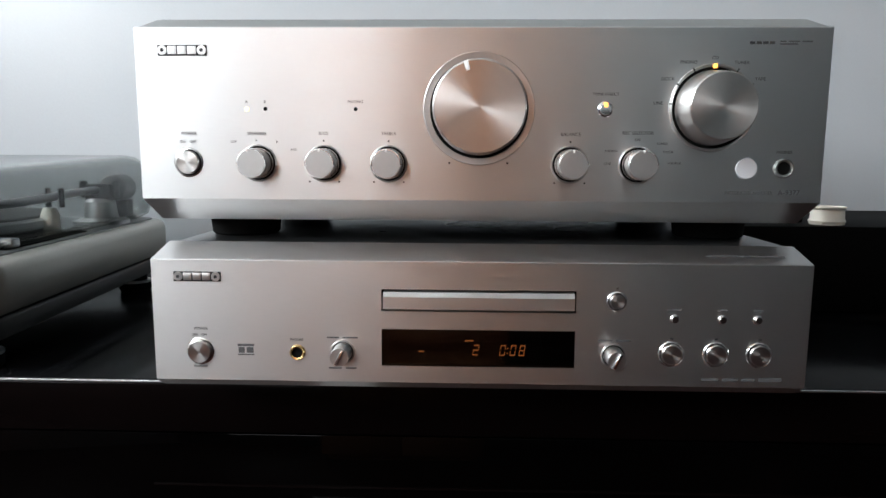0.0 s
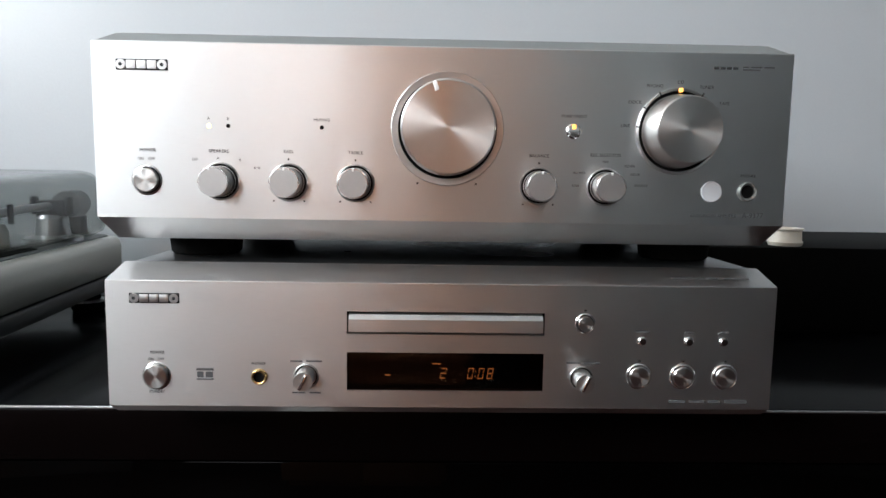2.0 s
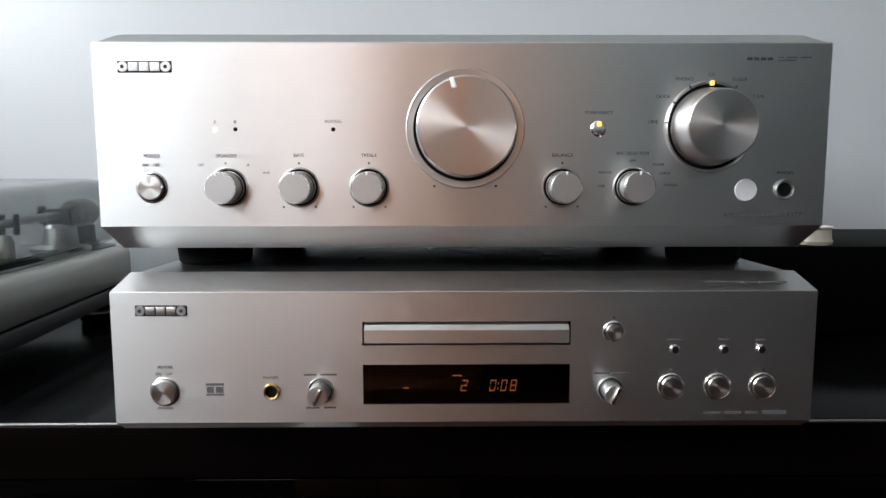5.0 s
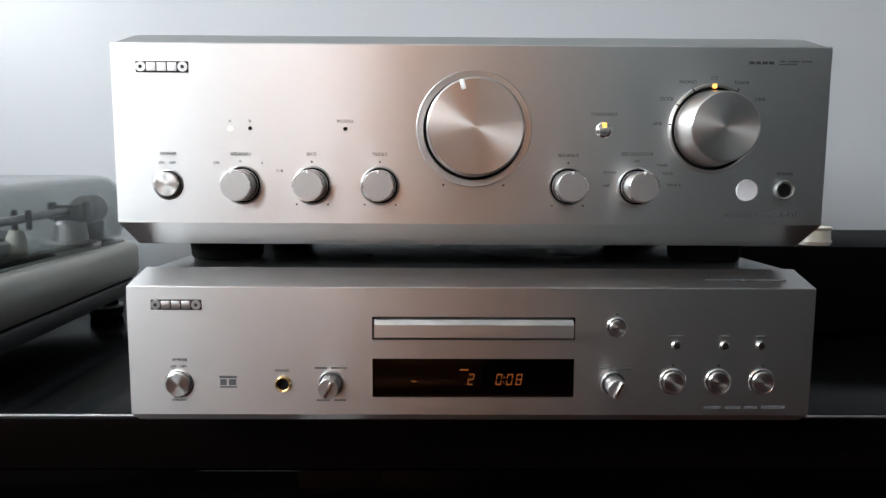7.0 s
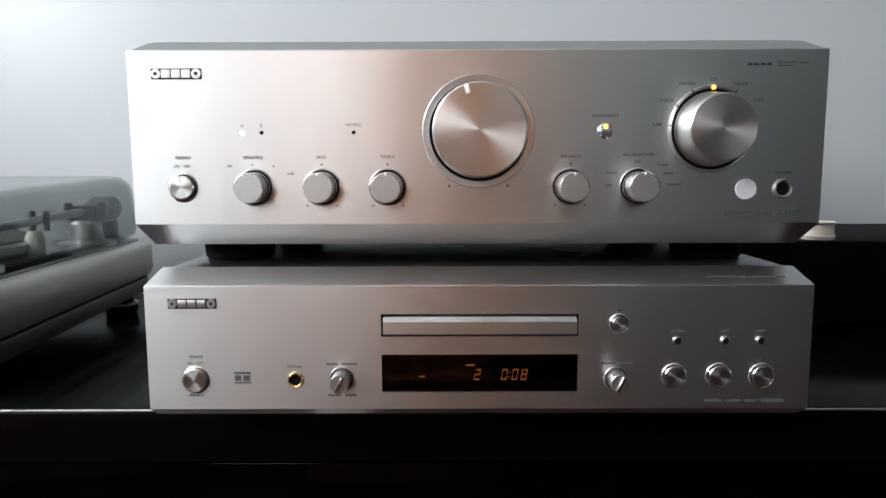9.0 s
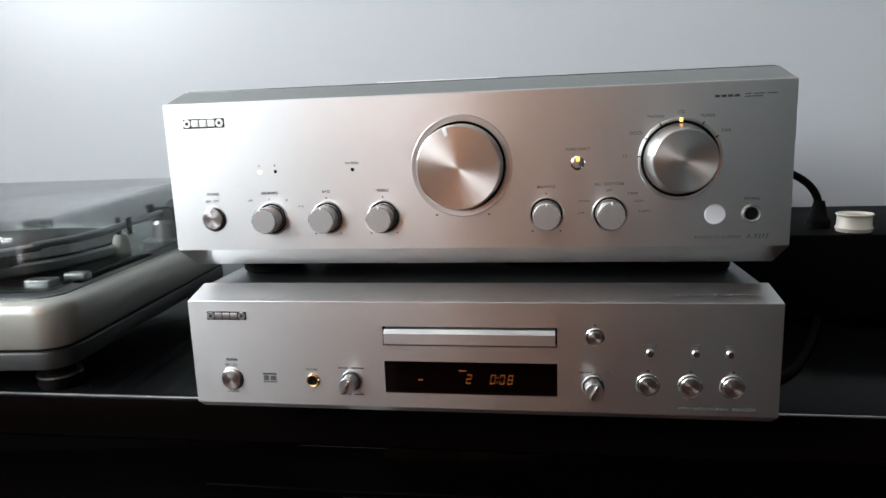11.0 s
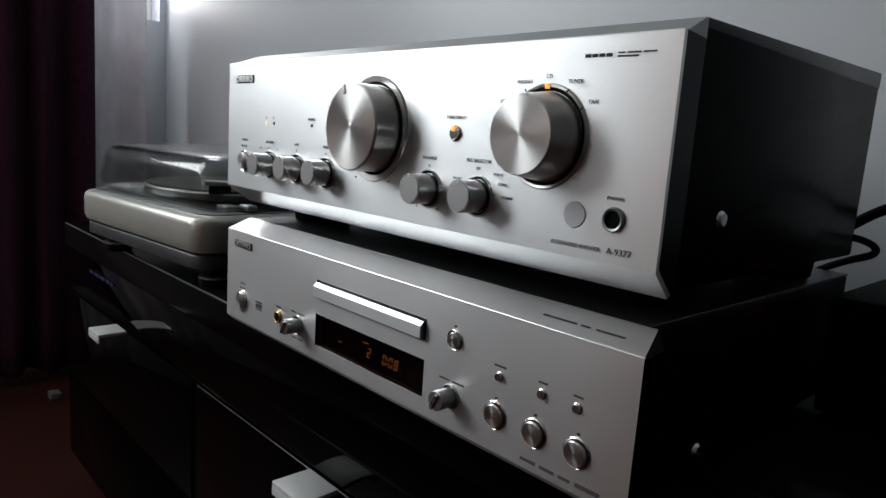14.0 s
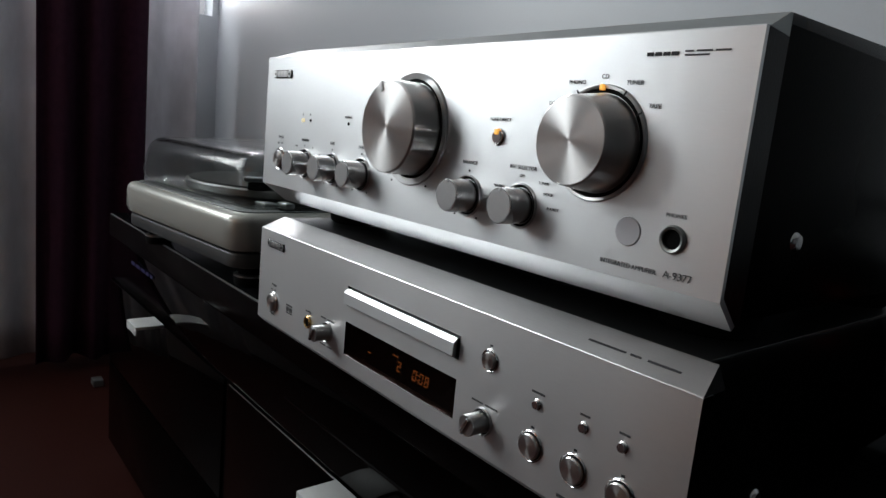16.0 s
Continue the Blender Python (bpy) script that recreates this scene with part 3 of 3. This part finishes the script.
def digit(parent, x, z, h, on, mat=None):
    """A slanted seven-segment digit; on: the letters a to g of its lit segments."""
    w, t = h * 0.52, h * 0.085
    seg = dict(a=(-w / 2, w / 2, h / 2 - t, h / 2), g=(-w / 2, w / 2, -t / 2, t / 2), d=(-w / 2, w / 2, -h / 2, -h / 2 + t),
               f=(-w / 2, -w / 2 + t, t, h / 2 - t), b=(w / 2 - t, w / 2, t, h / 2 - t), e=(-w / 2, -w / 2 + t, -h / 2 + t, -t), c=(w / 2 - t, w / 2, -h / 2 + t, -t))
    bms = []
    for s in on:
        a, b, c, d = seg[s]
        bms.append(box(a + 0.0001, b - 0.0001, 0.0051, 0.0057, c, d))
    m = merge(*bms)
    for v in m.verts:
        v.co.x += v.co.z * 0.16
    part("digit", m, mat or M["amber"], parent, at=(x, 0, z), smooth=0)


digit(disp, 0.0025, 0.5335, 0.0072, "abged")
for x, on in ((0.0205, "abcdef"), (0.0275, "abcdef"), (0.0335, "abcdefg")):
    digit(disp, x, 0.5335, 0.0072, on)
part("colon", merge(box(0.0237, 0.0243, 0.0051, 0.0057, 0.5345, 0.5352), box(0.0233, 0.0239, 0.0051, 0.0057, 0.5312, 0.5319)), M["amber"], disp, smooth=0)
part("track_bar", box(-0.0050, 0.0008, 0.0051, 0.0057, 0.5395, 0.5403), M["amber"], disp, smooth=0)
part("play_mark", box(-0.0360, -0.0325, 0.0051, 0.0057, 0.5317, 0.5325), M["amber"], disp, smooth=0)

badge(cd, -0.183, 0.583, M["ink_dark"], M["satin"])
button("power_button", cd, -0.183, 0.532, 0.0092, 0.0080, 0.003, M["spun"], "round silver power button")
lettering("POWER", 0.0027, cd, K, -0.182, 0.5475)
lettering("ON    OFF", 0.0023, cd, K, -0.183, 0.5432)
lettering("STANDBY", 0.0022, cd, K, -0.183, 0.5215)
mark = merge(box(-0.1575, -0.1465, -0.0004, 0, 0.5358, 0.5372), box(-0.1575, -0.1465, -0.0004, 0, 0.5296, 0.5304), box(-0.157, -0.1530, -0.0004, 0, 0.5312, 0.5350), box(-0.1515, -0.1470, -0.0004, 0, 0.5312, 0.5350))
part("format_mark", mark, M["ink"], cd, smooth=0)
socket(cd, -0.117, 0.532, 0.0053, M["brass"])
lettering("PHONES", 0.0024, cd, K, -0.1175, 0.5407)
for nm, x, a in (("level_knob", -0.0868, 160), ("jog_knob", 0.0932, 150)):
    k = knob(nm, cd, x, 0.5325, 0.0082, 0.0062, 0.0125, M["satin"], a, "small bright silver knob", mark=False)
    part("grip", box(-0.0011, 0.0011, -0.0145, -0.011, -0.0055, 0.0055, 0.0005), M["chrome"], k, at=(0, 0, 0))
    k.children[-1].rotation_euler = (0, radians(25), 0)
bars(cd, K, -0.0970, -0.0765, 0.5425, 0.0010, 2, seed=3)
bars(cd, K, -0.0960, -0.0775, 0.5215, 0.0010, 2, seed=4)
bars(cd, K, 0.0830, 0.1045, 0.5428, 0.0010, 2, seed=5)
button("eject_button", cd, 0.0942, 0.5692, 0.0067, 0.0050, 0.0025, M["spun"], "round silver button")
part("eject_mark", box(0.0934, 0.0950, -0.0004, 0, 0.5772, 0.5784), M["ink_dark"], cd, smooth=0)
for i, (x, xb) in enumerate(((0.1322, 0.1310), (0.1630, 0.1600), (0.1860, 0.1882))):
    button("small_button", cd, x, 0.5578, 0.0030, 0.0024, 0.0022, M["chrome"], "tiny domed silver button")
    button("play_button", cd, xb, 0.5342, 0.0086, 0.0070, 0.0028, M["spun"], "round domed silver button")
    part("button_mark", box(xb - 0.0010, xb + 0.0010, -0.0004, 0, 0.5440, 0.5452), M["ink_dark"], cd, smooth=0)
    bars(cd, K, x - 0.0045 + 0.0015 * (i > 0), x + 0.0045 - 0.0015 * (i > 0), 0.5640, 0.0011, 1, seed=6 + i)
bars(cd, K, 0.152, 0.186, 0.5172, 0.0018, 3, seed=9)
bars(cd, K, 0.189, 0.204, 0.5174, 0.0024, 1, seed=10)


# ---- the turntable ----
def rounded_slab(x0, x1, y0, y1, z0, z1, r, edge, segs=10):
    """A slab with round corners in plan and rounded rims."""
    bm = bmesh.new()
    ring = []
    for cx, cy, a0 in ((x1 - r, y1 - r, 0), (x0 + r, y1 - r, 90), (x0 + r, y0 + r, 180), (x1 - r, y0 + r, 270)):
        for i in range(segs + 1):
            a = radians(a0 + 90 * i / segs)
            ring.append((cx, cy, math.cos(a), math.sin(a)))
    prof = [(edge, z0), (edge * 0.3, z0 + edge * 0.3), (0, z0 + edge)] + [(edge * (1 - math.cos(radians(t))), z1 - edge + edge * math.sin(radians(t))) for t in (0, 30, 60, 90)]
    loops = [[bm.verts.new((cx + (r - o) * c, cy + (r - o) * s, z)) for cx, cy, c, s in ring] for o, z in prof]
    n = len(ring)
    for p, q in zip(loops, loops[1:]):
        for i in range(n):
            bm.faces.new((p[i], p[(i + 1) % n], q[(i + 1) % n], q[i]))
    bm.faces.new(loops[0][::-1])
    bm.faces.new(loops[-1])
    return bm


TX0, TX1, TY0, TY1, TZ0, TZ1 = -0.742, -0.385, 0.030, 0.425, 0.534, 0.5835
tt = thing("turntable", "champagne silver turntable under a closed clear dust cover", "turntable")
tt.matrix_world = pose(-0.352, 0.031, 0, 0, 0, 5.0) @ pose(-TX1, -TY0, 0)
part("plinth", rounded_slab(TX0, TX1, TY0, TY1, TZ0 + 0.004, TZ1, 0.030, 0.011), M["plinth"], tt, "champagne silver plinth")
part("base", rounded_slab(TX0 + 0.006, TX1 - 0.006, TY0 + 0.006, TY1 - 0.006, TZ0 - 0.014, TZ0 + 0.004, 0.026, 0.003), M["underside"], tt, "darker grey underside")
part("deck_plate", rounded_slab(TX0 + 0.013, TX1 - 0.013, TY0 + 0.014, TY1 - 0.012, TZ1 - 0.001, TZ1 + 0.0012, 0.024, 0.0006), M["deck"], tt, "grey top plate")
for x in (TX0 + 0.045, TX1 - 0.035):
    for y in (TY0 + 0.04, TY1 - 0.04):
        f = part("foot", lathe([(0, TOP), (0.017, TOP), (0.019, TOP + 0.003), (0.019, TOP + 0.010), (0.014, TOP + 0.013), (0.014, TZ0 - 0.013), (0, TZ0 - 0.013)], 32, "z"), M["rubber"], tt, "black foot with a silver band", (x, y, 0))
        part("foot_band", lathe([(0.0185, TOP + 0.0105), (0.0195, TOP + 0.0110), (0.0195, TOP + 0.0130), (0.0140, TOP + 0.0135)], 32, "z"), M["satin"], f)
PX, PY = -0.590, 0.220
platter = part("platter", lathe([(0, TZ1 + 0.003), (0.143, TZ1 + 0.003), (0.146, TZ1 + 0.006), (0.147, TZ1 + 0.014), (0.145, TZ1 + 0.016), (0, TZ1 + 0.016)], 72, "z"), M["satin"], tt, "silver platter", (PX, PY, 0))
part("mat", lathe([(0, TZ1 + 0.0185), (0.141, TZ1 + 0.0185), (0.142, TZ1 + 0.0162), (0, TZ1 + 0.0162)], 72, "z"), M["mat"], platter, "dark slip mat")
part("spindle", lathe([(0.0035, TZ1 + 0.018), (0.0035, TZ1 + 0.028), (0.0022, TZ1 + 0.031), (0, TZ1 + 0.0315)], 20, "z"), M["chrome"], platter)
AXX, AYY = -0.432, 0.330          # arm pivot
part("arm_base", lathe([(0, TZ1 + 0.001), (0.030, TZ1 + 0.001), (0.030, TZ1 + 0.005), (0.018, TZ1 + 0.008), (0.016, TZ1 + 0.026), (0.012, TZ1 + 0.030), (0, TZ1 + 0.030)], 40, "z"), M["arm"], tt, "grey tone arm base", (AXX, AYY, 0))
arm = part("tone_arm", tube([(AXX, AYY + 0.045, TZ1 + 0.040), (AXX, AYY - 0.02, TZ1 + 0.040), (AXX - 0.002, AYY - 0.09, TZ1 + 0.038), (AXX - 0.004, AYY - 0.155, TZ1 + 0.034), (AXX - 0.048, AYY - 0.188, TZ1 + 0.031)], 0.0042), M["arm"], tt, "slim silver tone arm")
part("gimbal", merge(box(AXX - 0.020, AXX - 0.016, AYY - 0.008, AYY + 0.008, TZ1 + 0.030, TZ1 + 0.050, 0.002), box(AXX + 0.016, AXX + 0.020, AYY - 0.008, AYY + 0.008, TZ1 + 0.030, TZ1 + 0.050, 0.002),
                     box(AXX - 0.014, AXX + 0.014, AYY - 0.008, AYY + 0.008, TZ1 + 0.028, TZ1 + 0.046, 0.002)), M["black"], arm, "dark pivot yoke")
cw = part("counterweight", lathe([(0, -0.018), (0.014, -0.018), (0.016, -0.016), (0.016, 0.014), (0.014, 0.016), (0, 0.016)], 36), M["deck"], arm, "round grey counterweight", (AXX, AYY + 0.050, TZ1 + 0.040))
head = part("headshell", box(-0.009, 0.009, -0.045, 0.008, -0.003, 0.003, 0.002), M["arm"], arm, "flat headshell", (AXX - 0.050, AYY - 0.190, TZ1 + 0.029))
head.rotation_euler = (0, 0, radians(-30))
part("cartridge", box(-0.008, 0.008, -0.040, -0.012, -0.014, -0.003, 0.001), M["black"], head)
rest = part("arm_rest", lathe([(0, TZ1 + 0.001), (0.009, TZ1 + 0.001), (0.009, TZ1 + 0.018), (0.006, TZ1 + 0.026), (0, TZ1 + 0.026)], 28, "z"), M["cup"], tt, "pale arm rest post", (AXX - 0.010, AYY - 0.092, 0))
part("clip", merge(box(-0.008, -0.005, -0.004, 0.004, TZ1 + 0.026, TZ1 + 0.046, 0.001), box(0.005, 0.008, -0.004, 0.004, TZ1 + 0.026, TZ1 + 0.046, 0.001)), M["black"], rest, at=(0.006, 0, 0))
part("pitch_slot", box(TX1 - 0.040, TX1 - 0.022, TY0 + 0.07, TY0 + 0.21, TZ1 + 0.0012, TZ1 + 0.0022, 0.0005), M["black"], tt, "dark pitch slider slot")
part("pitch_slider", box(TX1 - 0.042, TX1 - 0.020, TY0 + 0.074, TY0 + 0.087, TZ1 + 0.002, TZ1 + 0.010, 0.002), M["satin"], tt, "silver slider")
part("start_button", rounded_slab(TX1 - 0.075, TX1 - 0.048, TY0 + 0.062, TY0 + 0.080, TZ1 + 0.001, TZ1 + 0.006, 0.003, 0.001, 4), M["satin"], tt)
# dust cover: a hollow shell with a broad rounded rim, drawn in a little towards the top
outer = rounded_slab(TX0 + 0.010, TX1 - 0.010, TY0 + 0.013, TY1 - 0.004, TZ1 + 0.0015, 0.650, 0.034, 0.019)
bottom = [f for f in outer.faces if f.normal.z < -0.9 and len(f.verts) > 8]
bmesh.ops.delete(outer, geom=bottom, context="FACES_ONLY")
for v in outer.verts:
    k = 1 - 0.045 * max(v.co.z - TZ1, 0) / 0.066
    v.co.x = PX + 0.02 + (v.co.x - PX - 0.02) * k
    v.co.y = 0.30 + (v.co.y - 0.30) * k
    if v.co.z > 0.61:
        v.co.z += 0.036 * (v.co.y - TY0 - 0.02)
lid = part("dust_cover", outer, M["acrylic"], tt, "closed clear acrylic dust cover")
sol = lid.modifiers.new("thickness", "SOLIDIFY")
sol.thickness, sol.offset = 0.003, -1
for x in (TX0 + 0.07, TX1 - 0.07):
    part("hinge", box(x - 0.018, x + 0.018, TY1 - 0.009, TY1 + 0.010, TZ1 - 0.02, 0.606, 0.002), M["black"], tt, "black lid hinge")

# ---- behind the player: box, cups, cables ----
rec = thing("set_top_box", "flat black box with a small red standby light", "set-top box")
part("casing", box(0.2115, 0.70, 0.284, 0.512, TOP + 0.004, 0.592, 0.003), M["black"], rec)
part("standby_lamp", lathe([(0, -0.0016), (0.0019, -0.0010), (0.0025, 0), (0, 0.0005)], 20), M["led_red"], rec, "glowing red standby lamp", (0.2735, 0.2838, 0.584))
for fx in (0.25, 0.67):
    for fy in (0.30, 0.490):
        part("foot", lathe([(0, TOP), (0.008, TOP), (0.008, TOP + 0.005), (0, TOP + 0.005)], 16, "z"), M["rubber"], rec, at=(fx, fy, 0))
cup = thing("candle_cup", "small cream plastic cup on the black box", "cup", (0.390, 0.307, 0.592))
part("cup", lathe([(0, 0.0), (0.017, 0.0), (0.0185, 0.004), (0.0170, 0.006), (0.0165, 0.016), (0.0185, 0.0185), (0.0175, 0.0195), (0.0150, 0.017), (0.016, 0.003), (0, 0.003)], 36, "z"), M["cup"], cup)
cable = thing("power_cable", "thick black cable arching from the amplifier's back to a plug", "cable")
part("cord", tube([(0.190, 0.315, 0.622), (0.200, 0.326, 0.640), (0.230, 0.330, 0.664), (0.262, 0.333, 0.671), (0.305, 0.335, 0.664), (0.345, 0.335, 0.650), (0.363, 0.335, 0.630), (0.364, 0.335, 0.612)], 0.0042), M["rubber"], cable)
part("plug_boot", lathe([(0, 0.592), (0.0125, 0.592), (0.0125, 0.600), (0.0095, 0.604), (0.0070, 0.616), (0.0055, 0.622), (0, 0.622)], 24, "z"), M["rubber"], cable, "tapered black plug boot", (0.364, 0.335, 0))
lead = thing("signal_cable", "thin black looped cable behind the amplifier", "cable")
part("cord", tube([(0.190, 0.315, 0.632), (0.202, 0.330, 0.636), (0.226, 0.338, 0.630), (0.224, 0.334, 0.620), (0.204, 0.328, 0.616), (0.150, 0.350, 0.580), (0.150, 0.360, TOP + 0.004)], 0.003), M["rubber"], lead)

lead = thing("mains_lead", "black lead lying on the stand beside the player", "cable")
part("cord", tube([(0.200, 0.120, TOP + 0.004), (0.222, 0.088, TOP + 0.004), (0.262, 0.108, TOP + 0.004), (0.294, 0.162, TOP + 0.004), (0.330, 0.235, TOP + 0.004), (0.350, 0.283, TOP + 0.004)], 0.0036), M["rubber"], lead)

# ---- curtains ----
def curtain(name, x, y0, y1, z0, z1, folds, depth, mat, label, seed):
    rnd = random.Random(seed)
    ph = [rnd.uniform(0, math.tau) for _ in range(4)]
    bm = bmesh.new()
    ny, nz = folds * 14, 24
    grid = []
    for j in range(nz + 1):
        v = j / nz
        row = []
        for i in range(ny + 1):
            u = i / ny
            d = math.sin(math.tau * folds * u + ph[0] + 0.5 * math.sin(5 * u + ph[1])) * (0.75 + 0.25 * math.sin(7 * u + ph[2]))
            d *= depth * (1.0 - 0.35 * v)
            yy = y0 + (y1 - y0) * u + 0.006 * math.sin(3 * v + ph[3])
            row.append(bm.verts.new((x + d, yy, z0 + (z1 - z0) * v + 0.006 * math.sin(9 * u + ph[1]) * (1 - v))))
        grid.append(row)
    for j in range(nz):
        for i in range(ny):
            bm.faces.new((grid[j][i], grid[j][i + 1], grid[j + 1][i + 1], grid[j + 1][i]))
    ob = part(name, bm, mat, None, smooth=180)
    s = ob.modifiers.new("cloth", "SOLIDIFY")
    s.thickness = 0.002
    return tagged(ob, label, "curtain", "curtains at the window")


curtain("sheer_curtain", -1.60, -0.42, 0.41, 0.022, 2.38, 7, 0.022, M["sheer"], "grey patterned sheer curtain hanging to the floor", 3)
curtain("drape", -1.53, 0.005, 0.255, 0.025, 2.38, 3, 0.030, M["drape"], "dark purple drape gathered beside the window", 5)
rod = thing("curtain_rod", "plain dark curtain rod above the window", "curtain rod", (-1.58, 0, 2.39))
part("rod", tube([(0, -2.5, 0), (0, -1, 0), (0, 0.40, 0)], 0.012), M["black"], rod)

plug = thing("plug_adapter", "small grey plastic adapter lying on the floor", "adapter", (-1.385, 0.115, 0))
part("block", box(-0.016, 0.016, -0.012, 0.012, 0, 0.018, 0.003), M["deck"], plug)
